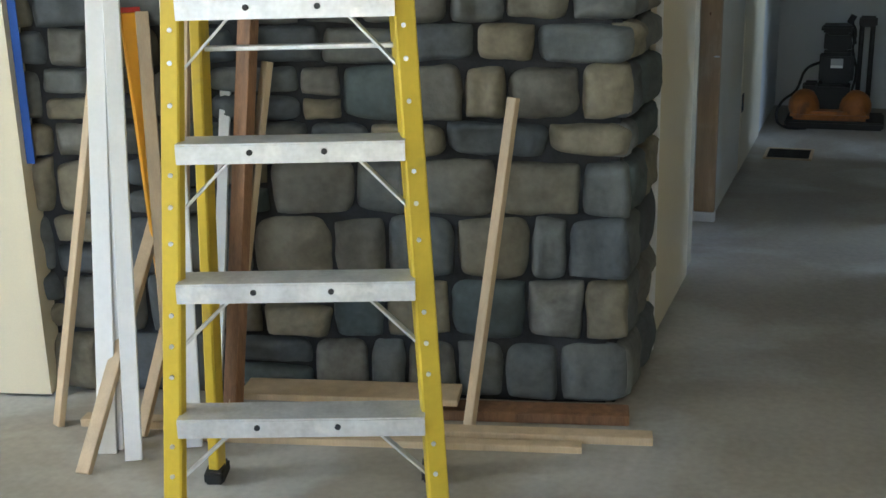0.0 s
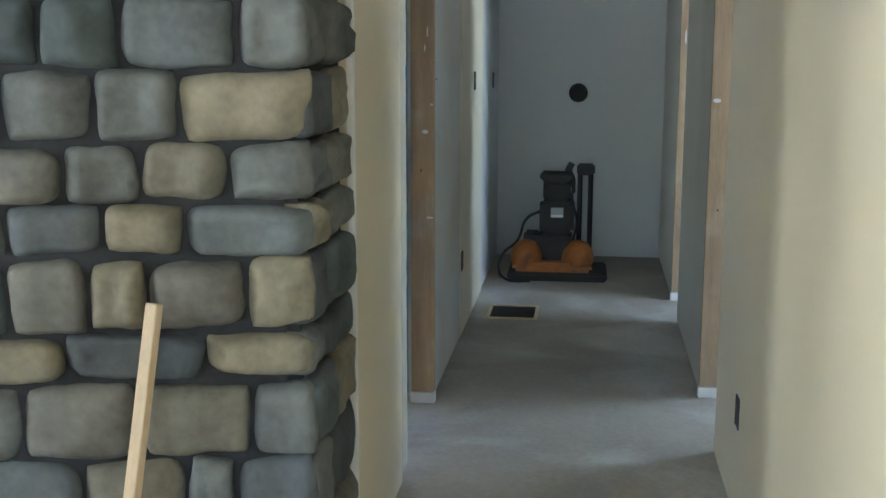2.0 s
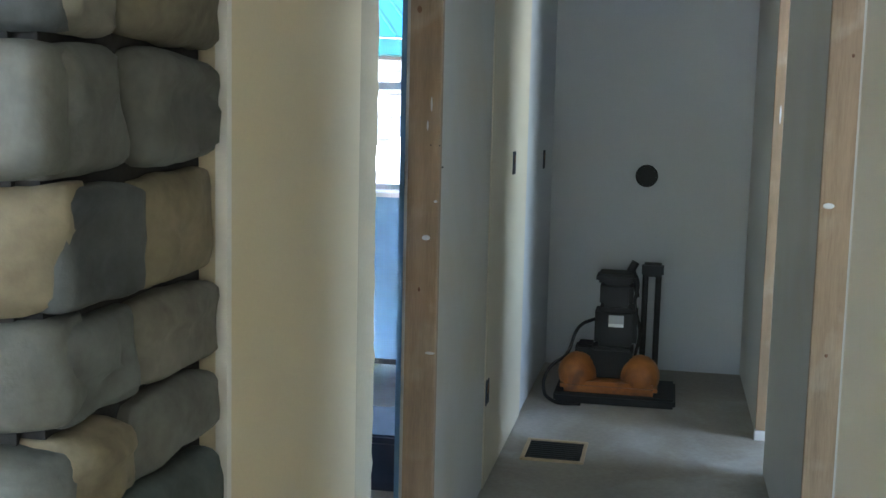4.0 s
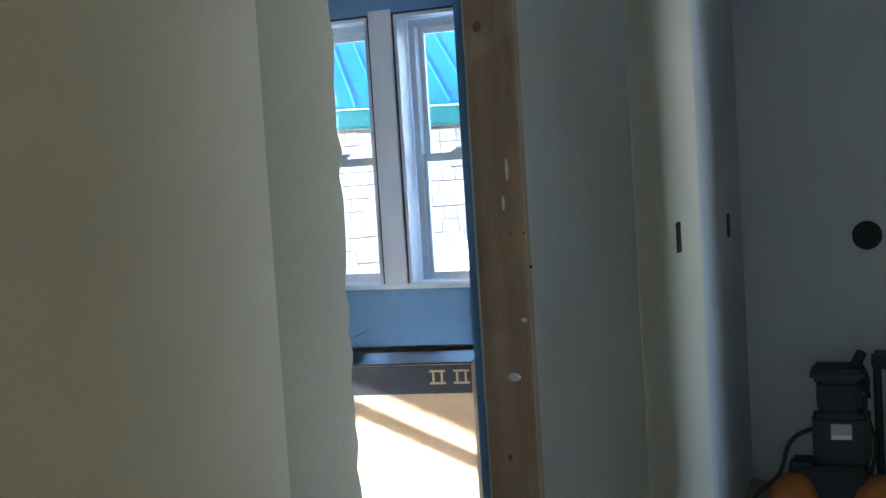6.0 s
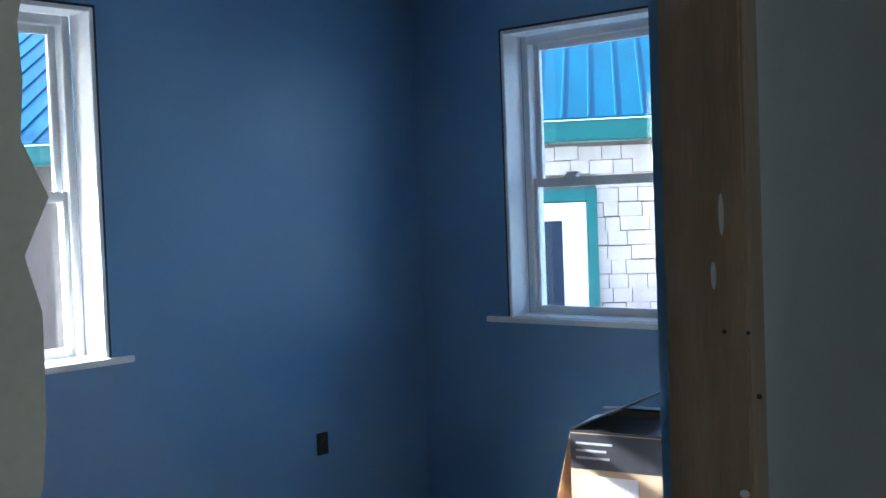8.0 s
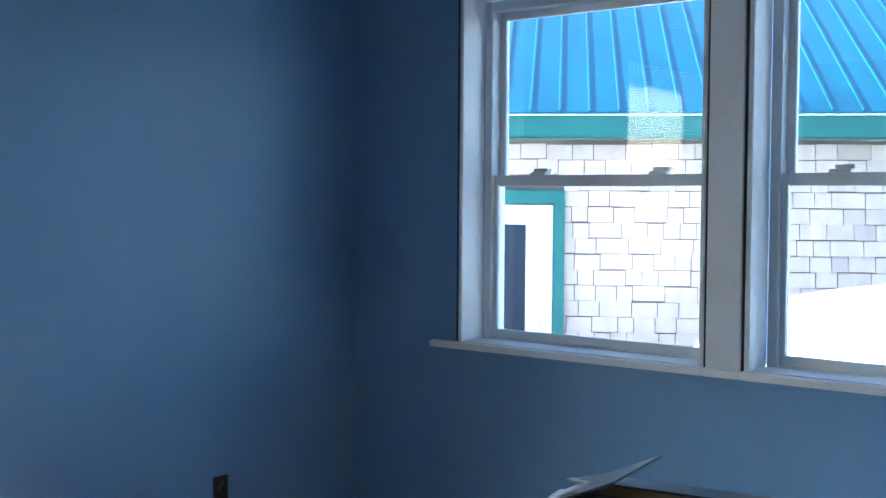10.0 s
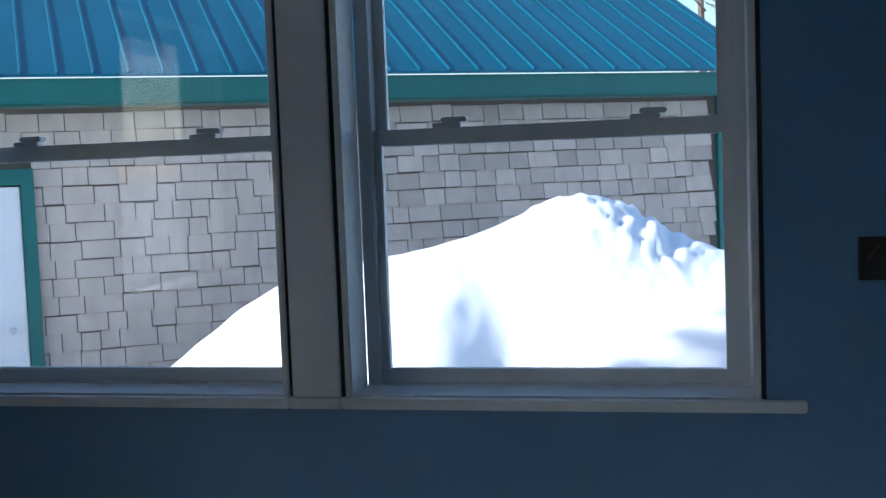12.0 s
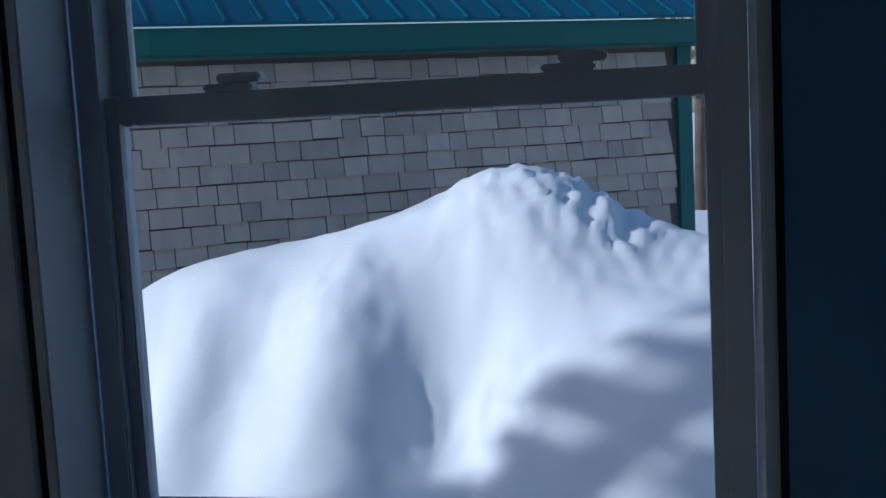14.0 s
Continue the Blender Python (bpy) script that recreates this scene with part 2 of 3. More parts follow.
structure("wall_hall_post", boxes((-0.09, 0.07, -0.62, 0.095, 0.035, H), bevel=0.004), CREAM, "cream painted drywall end beside the stone", "wall")
structure("wall_plate", boxes((-0.07, 0.05, -0.59, 0.2, 0.0, 0.034)), WOOD, "raw wooden bottom plate under the drywall", "trim")
structure("wall_hall_torn_panel", ragged_panel(-0.085, 0.056, 0.097, 0.285, 0.036, H, 90, 4), BARE, "bare drywall panel with a torn edge", "wall")
structure("corner_bead", boxes((0.056, 0.0735, -0.6245, -0.607, 0.0, H)), TRIM, "white corner bead beside the stone", "trim")
structure("wall_hall_west", boxes((-0.062, 0.036, 1.075, 2.05, 0.012, H)), PRIMER, "primed drywall of the hall's west side", "wall")
structure("wall_hall_west_far", boxes((-0.062, 0.040, 2.052, 3.138, 0.012, H)), CREAM, "cream drywall of the hall's west side", "wall")
structure("wall_hall_west_end", boxes((-0.062, 0.034, 3.141, 4.37, 0.012, H)), GREYWALL, "grey primed drywall near the hall's end", "wall")
structure("door_header", boxes((-0.085, 0.033, 0.295, 1.073, 2.08, H)), BARE, "bare drywall header over the bedroom opening", "wall")


def stud(name, x0, x1, y0, y1, marks):
    s = thing(name, "raw wooden door stud with knots and filler dabs", "stud", ((x0 + x1) / 2, y0, 0))
    bx = part("board", boxes((-(x1 - x0) / 2, (x1 - x0) / 2, 0, y1 - y0, 0.045, 2.079), bevel=0.003), WOOD, s)
    part("bottom_plate", boxes((-(x1 - x0) / 2 - 0.004, (x1 - x0) / 2 + 0.004, -0.006, y1 - y0, 0, 0.043), bevel=0.002), TRIM, s, "pale plate end")
    for dx, z, r, q, mat in marks:
        bm = bmesh.new()
        bmesh.ops.create_uvsphere(bm, u_segments=10, v_segments=6, radius=1, matrix=Matrix.Translation((dx, -0.0005, z)) @ Matrix.Diagonal((r * 0.75, 0.002, q * 0.7, 1)))
        part("filler_dab" if mat is TRIM else "knot", bm, mat, bx, smooth=True)
    return s


stud("door_stud", -0.045, 0.046, 1.036, 1.073, [(0.012, 1.083, 0.017, 0.011, TRIM), (0.037, 1.187, 0.007, 0.006, TRIM), (-0.005, 0.934, 0.006, 0.01, OLDWOOD), (0.055, 1.284, 0.004, 0.004, JOINT), (0.02, 1.345, 0.003, 0.003, JOINT), (0.045, 1.345, 0.003, 0.003, JOINT), (-0.02, 1.72, 0.01, 0.014, OLDWOOD), (0.02, 1.46, 0.004, 0.03, TRIM), (0.01, 1.40, 0.004, 0.02, TRIM), (0.03, 0.75, 0.02, 0.006, TRIM)])
stud("door_stud", 1.105, 1.19, 1.25, 1.287, [(-0.02, 1.2, 0.022, 0.012, TRIM), (0.0, 0.77, 0.007, 0.008, OLDWOOD), (0.02, 1.62, 0.006, 0.008, OLDWOOD)])
stud("door_stud", 1.115, 1.21, 3.06, 3.098, [(0.0, 1.1, 0.006, 0.008, OLDWOOD), (-0.02, 1.45, 0.006, 0.06, TRIM)])

# bedroom walls and windows
WY = 4.063
X_WINS = ((-2.585, -1.598), (-1.474, -0.542))
Z0, Z1 = 0.967, 2.235
RX = -3.10
structure("wall_bedroom_north", boxes((RX - 0.16, -2.585, WY, WY + 0.22, 0, H), (-1.586, -1.486, WY, WY + 0.22, Z0, Z1), (-0.542, -0.063, WY, WY + 0.22, 0, H), (-2.585, -0.542, WY, WY + 0.22, 0, Z0 - 0.012), (-2.585, -0.542, WY, WY + 0.22, Z1 + 0.004, H)), BLUE, "blue painted bedroom wall with two windows", "wall")
WW0, WW1 = 1.26, 2.36
structure("wall_bedroom_west", boxes((RX - 0.16, RX, -0.4, WW0, 0, H), (RX - 0.16, RX, WW1, WY, 0, H), (RX - 0.16, RX, WW0, WW1, 0, Z0 - 0.012), (RX - 0.16, RX, WW0, WW1, Z1, H)), BLUE, "blue painted bedroom side wall with a window", "wall")
structure("wall_bedroom_south", boxes((RX, -0.09, -0.4, -0.3, 0, H)), BLUE, "blue painted wall behind the stone chimney", "wall")
structure("wall_bedroom_east", boxes((-0.078, -0.064, 1.077, WY, 0, H), (-0.102, -0.093, -0.3, 0.18, 0, H)), BLUE, "blue painted bedroom wall beside the opening", "wall")
# A solid dark strip marks the wall's foot; no board or gap is modelled.
structure("baseboard", boxes((RX + 0.003, -0.105, WY - 0.012, WY - 0.001, 0.0, 0.03)), JOINT, "thin dark strip along the foot of the wall", "baseboard")


def frame_ring(bm, x0, x1, z0, z1, y0, y1, w, wb=None, wt=None, bevel=0.003):
    wb, wt = wb or w, wt or w
    add_box(bm, x0, x0 + w, y0, y1, z0, z1, bevel)
    add_box(bm, x1 - w, x1, y0, y1, z0, z1, bevel)
    add_box(bm, x0 + w, x1 - w, y0 + 0.001, y1 - 0.001, z0, z0 + wb, bevel)
    add_box(bm, x0 + w, x1 - w, y0 + 0.001, y1 - 0.001, z1 - wt, z1, bevel)


def sash_window(name, x0, x1, m, label, left_horn, right_horn):
    """Double-hung window in its own axes: x across, y outwards from the wall's face, z up."""
    win = tagged(new(name), label, "window", "bedroom windows", "structure")
    win.matrix_basis = m
    bm = bmesh.new()
    frame_ring(bm, x0 + 0.006, x1 - 0.006, Z0, Z1 - 0.006, -0.006, 0.125, 0.016, 0.006)
    part("jamb_liner", bm, TRIM, win)
    bm = bmesh.new()
    frame_ring(bm, x0 + 0.022, x1 - 0.022, Z0 + 0.001, Z1 - 0.022, 0.125, 0.215, 0.034, 0.008, 0.035)
    part("window_frame", bm, VINYL, win)
    gx0, gx1 = x0 + 0.04, x1 - 0.04
    mid = 1.557
    bm = bmesh.new()
    frame_ring(bm, gx0, gx1, mid - 0.02, Z1 - 0.05, 0.173, 0.2, 0.042, 0.04, 0.036)
    upper = part("upper_sash", bm, VINYL, win)
    bm = bmesh.new()
    frame_ring(bm, gx0, gx1, Z0 + 0.009, mid + 0.02, 0.141, 0.169, 0.034, 0.032, 0.038)
    lower = part("lower_sash", bm, VINYL, win)
    for sash, a, b, y in ((upper, mid, Z1 - 0.08, 0.186), (lower, Z0 + 0.03, mid - 0.01, 0.155)):
        p = part("pane", boxes((gx0 + 0.03, gx1 - 0.03, y, y + 0.004, a, b)), GLASS, sash)
        p.visible_shadow = False
    for k in (0.25, 0.74):
        c = x0 + (x1 - x0) * k
        bm = boxes((c - 0.035, c + 0.035, 0.143, 0.177, mid + 0.0205, mid + 0.031), (c - 0.012, c + 0.05, 0.135, 0.165, mid + 0.0315, mid + 0.044), bevel=0.003)
        part("sash_lock", bm, VINYL, lower)
    bm = boxes((x0 - (0.11 if left_horn else -0.001), x1 + (0.085 if right_horn else -0.001), -0.03, -0.0005, Z0 - 0.022, Z0 + 0.002), (x0 + 0.002, x1 - 0.002, 0, 0.124, Z0 - 0.012, Z0 - 0.0005), bevel=0.003)
    part("window_sill", bm, TRIM, win)
    bm = boxes((x0 - 0.004, x0 + 0.0055, -0.002, 0.05, Z0 + 0.003, Z1), (x1 - 0.0055, x1 + 0.004, -0.002, 0.05, Z0 + 0.003, Z1), (x0 - 0.004, x1 + 0.004, -0.002, 0.05, Z1 - 0.0055, Z1 + 0.004))
    part("open_joint", bm, JOINT, win, "dark unfilled gap round the frame")
    return win


north = Matrix.Translation((0, WY, 0))
sash_window("window_1", *X_WINS[0], north, "white double-hung window with deep sill and two locks", True, False)
sash_window("window_2", *X_WINS[1], north, "white double-hung window beside a painted mullion", False, True)
structure("window_mullion", boxes((-1.593, -1.479, WY - 0.012, WY - 0.001, Z0 + 0.003, Z1 + 0.02), (-1.5965, -1.4755, WY - 0.03, WY - 0.001, Z0 - 0.022, Z0 + 0.002), bevel=0.002), TRIM, "flat white mullion board between the windows", "trim")
west = Matrix.Translation((RX, (WW0 + WW1) / 2, 0)) @ Matrix.Rotation(radians(90), 4, "Z")
sash_window("window_3", -0.55, 0.55, west, "white double-hung window in the side wall", True, True)

# ---- outside ----


def snow_height(x, y):
    g = lambda cx, cy, sx, sy, a: a * math.exp(-((x - cx) / sx) ** 2 - ((y - cy) / sy) ** 2)
    z = -0.25 + g(-1.3, 8.3, 0.62, 0.75, 0.62) + g(-2.3, 8.3, 1.3, 1.0, 0.98) + g(-0.1, 8.4, 1.15, 1.2, 0.95) + g(-3.4, 8.2, 0.9, 0.9, 0.5) + g(-1.95, 8.3, 0.6, 0.8, 0.12) + g(2.4, 8.6, 1.8, 1.6, 0.9)
    # smooth drifts in front of the heap, with a scooped hollow between them
    z += g(-0.5, 7.15, 1.1, 0.55, 0.42) + g(-2.1, 7.35, 0.32, 0.6, 0.26) + g(-2.75, 7.3, 0.22, 0.5, 0.18) - g(-1.55, 7.3, 0.25, 0.35, 0.2)
    z += g(-1.0, 6.2, 2.2, 0.5, 0.22)
    z += 0.10 * noise.noise(Vector((x * 0.55, y * 0.9, 2.0))) + 0.05 * noise.noise(Vector((x * 1.3, y * 1.9, 5.0)))
    # broken clods on the crest, smooth elsewhere
    crest = g(-1.05, 8.15, 0.5, 0.35, 1.0) + g(-1.45, 7.25, 0.3, 0.25, 0.5) + g(-2.2, 7.6, 0.5, 0.3, 0.25)
    z += crest * (0.07 * abs(noise.noise(Vector((x * 7, y * 7, 1.0)))) + 0.05 * noise.noise(Vector((x * 15, y * 15, 3.0))) + 0.02 * noise.noise(Vector((x * 34, y * 34, 6.0))))
    return z + 0.012 * noise.noise(Vector((x * 6, y * 6, 8.0)))


NX, NY = 420, 240
XS = [-7.5 + 11 * i / NX for i in range(NX + 1)]
YS = [4.42 + 8.4 * j / NY for j in range(NY + 1)]
verts = [(x, y, snow_height(x, y)) for y in YS for x in XS]
faces = [(j * (NX + 1) + i, j * (NX + 1) + i + 1, (j + 1) * (NX + 1) + i + 1, (j + 1) * (NX + 1) + i) for j in range(NY) for i in range(NX)]
me = bpy.data.meshes.new("snow_bank")
me.from_pydata(verts, [], faces)
me.materials.append(SNOW)
for p in me.polygons:
    p.use_smooth = True
tagged(new("snow_bank", me), "high lumpy bank of white shovelled snow", "snow", kind="stuff")
structure("ground", boxes((-400, 400, -400, 400, -0.6, -0.5)), SNOW, "flat snow-covered ground reaching the horizon", "ground")

# The outbuilding in its own axes: x along the front wall up to the corner at 0, y into the building, z up.
SHED = pose(-0.46, 11.75, -0.47, 0, 0, 33)
L = 13.0
shed = thing("outbuilding", "cedar-shingled outbuilding with a teal metal roof", "outbuilding")
shed.matrix_basis = SHED
wall = part("wall", boxes((-L, 0, 0, 5.0, 0, 2.45)), SHADE_BACKING, shed)
part("fascia", boxes((-L - 0.3, 0.2, -0.36, -0.33, 2.46, 2.625), (-L - 0.3, 0.2, -0.329, -0.001, 2.45, 2.47), bevel=0.003), GREEN, shed, "green painted fascia board")
part("corner_board", boxes((-0.1, 0.02, -0.045, -0.001, 0, 2.449)), GREEN, shed, "green corner board")
bm = bmesh.new()
for a in ((-L - 0.3, -0.4, 2.63), (0.22, -0.4, 2.63), (0.22, 2.7, 4.25), (-L - 0.3, 2.7, 4.25)):
    bm.verts.new(a)
bm.verts.ensure_lookup_table()
f = bm.faces.new(bm.verts)
r = bmesh.ops.extrude_face_region(bm, geom=[f])
bmesh.ops.translate(bm, verts=[v for v in r["geom"] if isinstance(v, bmesh.types.BMVert)], vec=(0, 0, 0.02))
bmesh.ops.recalc_face_normals(bm, faces=bm.faces)
roof = part("roof", bm, ROOF, shed, "teal ribbed metal roof")
rib = part("rib", bar(bmesh.new(), (0, 0, 0), (0, 3.1, 1.62), 0.024, 0.02, bevel=0.005), ROOF, roof)
rib.location = (0.12, -0.4, 2.655)
for i in range(1, 55):
    q = new("rib", rib.data)
    q.parent = roof
    q.location = (0.12 - i * 0.23, -0.4, 2.655)

# outside door
od = thing("outside_door", "white half-glazed door in green trim", "door")
od.matrix_basis = SHED @ pose(-6.3, -0.05, 0.04)
part("door_leaf", boxes((-0.5, 0.62, -0.01, 0.028, 0.1, 1.88), (-0.5, 0.62, -0.02, -0.0105, 0.1, 0.7), bevel=0.004), WHITEDOOR, od)
part("glass", boxes((-0.16, 0.4, -0.016, -0.0108, 0.76, 1.72)), DARKGLASS, od, "dark reflecting door glass")
part("door_casing", boxes((0.625, 0.715, -0.035, 0.027, 0, 2.0), (-0.74, 0.624, -0.035, 0.027, 1.89, 2.0), (-0.74, -0.51, -0.035, 0.027, 0, 1.889), bevel=0.003), GREEN, od, "green door casing")
bm = rod(bmesh.new(), (0.52, -0.07, 0.9), (0.52, -0.011, 0.9), 0.025)
part("knob", bm, ALUMINIUM, od)


def bare_tree(x, y, h, seed):
    rng = random.Random(seed)
    tree = thing("bare_tree", "leafless grey winter tree in snow", "tree", (x, y, -0.5), "trees behind the yard")
    bm = bmesh.new()
    rod(bm, (0, 0, 0), (rng.uniform(-0.2, 0.2), 0, h), 0.13, 0.03, 8)
    part("trunk", bm, BARK, tree, smooth=True)
    bm = bmesh.new()

    def limb(a, way, length, r, depth):
        b = a + way * length
        rod(bm, a, b, r, r * 0.5, 5)
        if depth:
            for _ in range(4):
                k = rng.uniform(0.3, 1)
                w = (way + Vector((rng.uniform(-0.9, 0.9), rng.uniform(-0.9, 0.9), rng.uniform(-0.3, 0.7)))).normalized()
                limb(a + (b - a) * k, w, length * rng.uniform(0.4, 0.7), r * 0.5, depth - 1)

    for _ in range(15):
        z = rng.uniform(0.2, 0.95) * h
        ang = rng.uniform(0, 6.28)
        limb(Vector((0, 0, z)), Vector((math.cos(ang), math.sin(ang), rng.uniform(0.0, 0.7))).normalized(), rng.uniform(0.7, 1.8), 0.03, 2)
    part("crown", bm, BARK, tree, "tangle of bare twigs")
    return tree


for i, (x, y, h) in enumerate([(0.5, 21, 7), (1.4, 17.5, 6), (0.1, 26, 9), (2.3, 22, 8), (3.2, 19, 7), (-0.5, 29, 9), (1.0, 31, 10), (4.2, 25, 8)]):
    bare_tree(x, y, h, 50 + i)

# One more bare tree, added out of view to streak the snow with shadow.
for x, y, h in ((-15.5, 2.6, 10),):
    bare_tree(x, y, h, int(h * 7))


def evergreen(x, y, h, seed):
    rng = random.Random(seed)
    tree = thing("shade_evergreen", "evergreen tree added out of view to shade the snow", "tree", (x, y, -0.5), "trees behind the yard")
    part("trunk", rod(bmesh.new(), (0, 0, 0), (0, 0, h), 0.16, 0.02, 8), BARK, tree, smooth=True)
    bm = bmesh.new()
    for _ in range(420):
        z = h * rng.uniform(0.06, 0.98)
        reach = (1 - z / h) * 1.25 + 0.12
        a = rng.uniform(0, 6.283)
        d = Vector((math.cos(a), math.sin(a), -0.25))
        w = Vector((-math.sin(a), math.cos(a), 0)) * 0.28 * reach
        p = Vector((0, 0, z))
        v = [bm.verts.new(c) for c in (p, p + d * reach * 0.6 + w, p + d * reach * rng.uniform(0.8, 1.1), p + d * reach * 0.6 - w)]
        bm.faces.new(v)
    part("crown", bm, NEEDLES, tree, "drooping green boughs")


# Added out of view; their shadow darkens the near snow.
for x, y, h in ((-14.0, -0.6, 13.0), (-14.6, 0.0, 12.5)):
    evergreen(x, y, h, int(h * 10))

# ---- front room things ----


def step_ladder():
    lad = thing("step_ladder", "yellow fibreglass step ladder with paint-spattered aluminium steps", "ladder", (-0.545, -1.81, 0))
    lad.rotation_euler = (0, 0, radians(19))
    zt = 2.1
    at = lambda side, z, back: Vector((side * (0.308 - 0.048 * z), (0.07 - 0.01 * z if back else -0.25 + 0.14 * z), z))
    for side in (-1, 1):
        bm = bmesh.new()
        bar(bm, at(side, 0.02, False), at(side, zt, False), 0.048, 0.028, 0.004)
        rail = part("front_rail", bm, YELLOW, lad)
        for z in (0.17, 0.24, 0.40, 0.47, 0.54, 0.70, 0.78, 0.85, 1.0, 1.09, 1.16, 1.3):
            p = at(side, z, False)
            part("rivet", rod(bmesh.new(), p + Vector((0.0, -0.028, 0)), p + Vector((0.0, -0.023, 0)), 0.0055, seg=8), ALUMINIUM, rail)
        bm = bmesh.new()
        bar(bm, at(side * 0.9, 0.02, True), at(side * 0.9, zt, True), 0.05, 0.028, 0.004)
        part("rear_rail", bm, YELLOW, lad)
        for back in (False, True):
            p = at(side * (0.9 if back else 1), 0, back)
            part("foot", boxes((p.x - 0.025, p.x + 0.025, p.y - 0.045, p.y + 0.045, 0, 0.035), bevel=0.006), RUBBER, lad, "black rubber foot")
    for z in (0.31, 0.615, 0.92, 1.225, 1.53, 1.835):
        w = at(1, z, False).x - 0.014
        y = at(1, z, False).y
        bm = boxes((-w, w, y - 0.046, y + 0.05, z - 0.004, z), (-w, w, y - 0.0465, y - 0.0425, z - 0.045, z - 0.0045), (-w, w, y + 0.046, y + 0.05, z - 0.035, z - 0.0045), bevel=0.001)
        st = part("step", bm, ALUMINIUM, lad)
        for k in (-0.35, 0.3):
            part("rivet", rod(bmesh.new(), (w * k, y - 0.050, z - 0.02), (w * k, y - 0.047, z - 0.02), 0.007, seg=8), RUBBER, st)
        for side in (-1, 1):
            bm = bmesh.new()
            q = at(side, z - 0.16, False)
            bar(bm, (side * w * 0.52, y + 0.01, z - 0.035), (q.x - side * 0.015, q.y + 0.01, q.z), 0.018, 0.006, 0.001)
            part("step_brace", bm, ALUMINIUM, lad)
    part("top_cap", boxes((-0.16, 0.16, -0.12, 0.14, zt, zt + 0.04), bevel=0.01), YELLOW, lad)
    for z in (0.5, 1.1, 1.7):
        bm = bmesh.new()
        bar(bm, at(-0.9, z, True) , at(0.9, z, True), 0.02, 0.012, 0.002)
        part("rear_brace", bm, ALUMINIUM, lad)


step_ladder()


def board(name, a, b, w, d, mat, label, twist=0.0, group="boards leaning on the stone"):
    bm = bmesh.new()
    v = Vector(b) - Vector(a)
    bar(bm, (0, 0, 0), v, w, d, 0.002, twist)
    ob = tagged(part(name, bm, mat), label, "board", group)
    ob.location = a
    return ob


board("trim_board", (-0.302, -1.376, 0.000), (-0.218, -1.202, 0.908), 0.033, 0.020, PINE, "short pale wooden stick leaning on the stone")
board("trim_board", (-1.437, -1.695, 0.000), (-1.332, -1.433, 1.179), 0.034, 0.020, PINE, "pale wooden strip leaning on the stone")
board("white_trim", (-1.189, -1.804, 0.000), (-1.358, -1.362, 1.714), 0.050, 0.016, TRIM, "long white painted trim leaning on the stone")
board("white_trim", (-1.097, -1.817, 0.000), (-1.334, -1.341, 1.714), 0.045, 0.016, TRIM, "long white painted trim leaning on the stone")
board("white_trim", (-1.184, -1.778, 0.000), (-1.329, -1.375, 1.654), 0.045, 0.014, TRIM, "long white painted trim leaning on the stone")
board("trim_board", (-1.179, -1.925, 0.000), (-1.194, -1.427, 0.639), 0.040, 0.020, PINE, "pale wooden strip leaning across the others")
board("trim_board", (-1.165, -1.687, 0.000), (-1.189, -1.370, 0.422), 0.034, 0.020, PINE, "pale wooden strip leaning on the stone")
board("trim_board", (-1.064, -1.666, 0.000), (-1.207, -1.430, 1.147), 0.036, 0.018, PINE, "pine trim length leaning on the stone")
board("white_trim", (-0.985, -1.696, 0.000), (-1.159, -1.343, 1.710), 0.045, 0.016, TRIM, "white trim length leaning on the stone")
board("trim_board", (-1.039, -1.677, 0.000), (-1.078, -1.344, 1.650), 0.036, 0.020, PINE, "pine trim length leaning on the stone")
board("white_trim", (-0.900, -1.734, 0.000), (-1.030, -1.317, 0.928), 0.030, 0.016, TRIM, "white trim length leaning on the stone")
board("brown_board", (-0.964, -1.528, 0.000), (-0.888, -1.350, 1.413), 0.058, 0.030, OLDWOOD, "rough brown board leaning on the stone")
board("trim_board", (-0.978, -1.531, 0.000), (-0.872, -1.353, 1.009), 0.034, 0.020, PINE, "pale wooden strip leaning on the stone")
lev = thing("spirit_level", "long orange level with a red end cap", "level", (-1.109, -1.543, 0.000))
part("beam", bar(bmesh.new(), (0, 0, 0), (-0.132, 0.105, 1.144), 0.055, 0.022, 0.003), LEVEL, lev)
part("end_cap", bar(bmesh.new(), (-0.133, 0.105, 1.145), (-0.134, 0.106, 1.159), 0.057, 0.024, 0.002), RED, lev)
board("floor_board", (-1.375, -1.659, 0.012), (0.196, -1.296, 0.012), 0.05, 0.024, PINE, "pine board lying on the floor", group="boards on the floor")
board("floor_board", (-1.05, -1.66, 0.01), (0.027, -1.403, 0.01), 0.04, 0.02, PINE, "pine offcut lying on the floor", group="boards on the floor")
board("floor_board", (-0.98, -1.42, 0.06), (-0.36, -1.28, 0.06), 0.12, 0.02, PINE, "pine board on edge against the stone", group="boards on the floor")
plank = tagged(part("wood_plinth", boxes((-0.9, 0.03, -1.06, -0.975, 0.0, 0.03), bevel=0.003), OLDWOOD), "brown plank along the foot of the stone", "board")
plank.matrix_basis = STONE_AT
tape = tagged(part("masking_tape", boxes((-1.6995, -1.675, -0.962, -0.958, 0.72, 2.3)), TAPE), "blue masking tape along the wall's edge", "tape")
tape.matrix_basis = STONE_AT

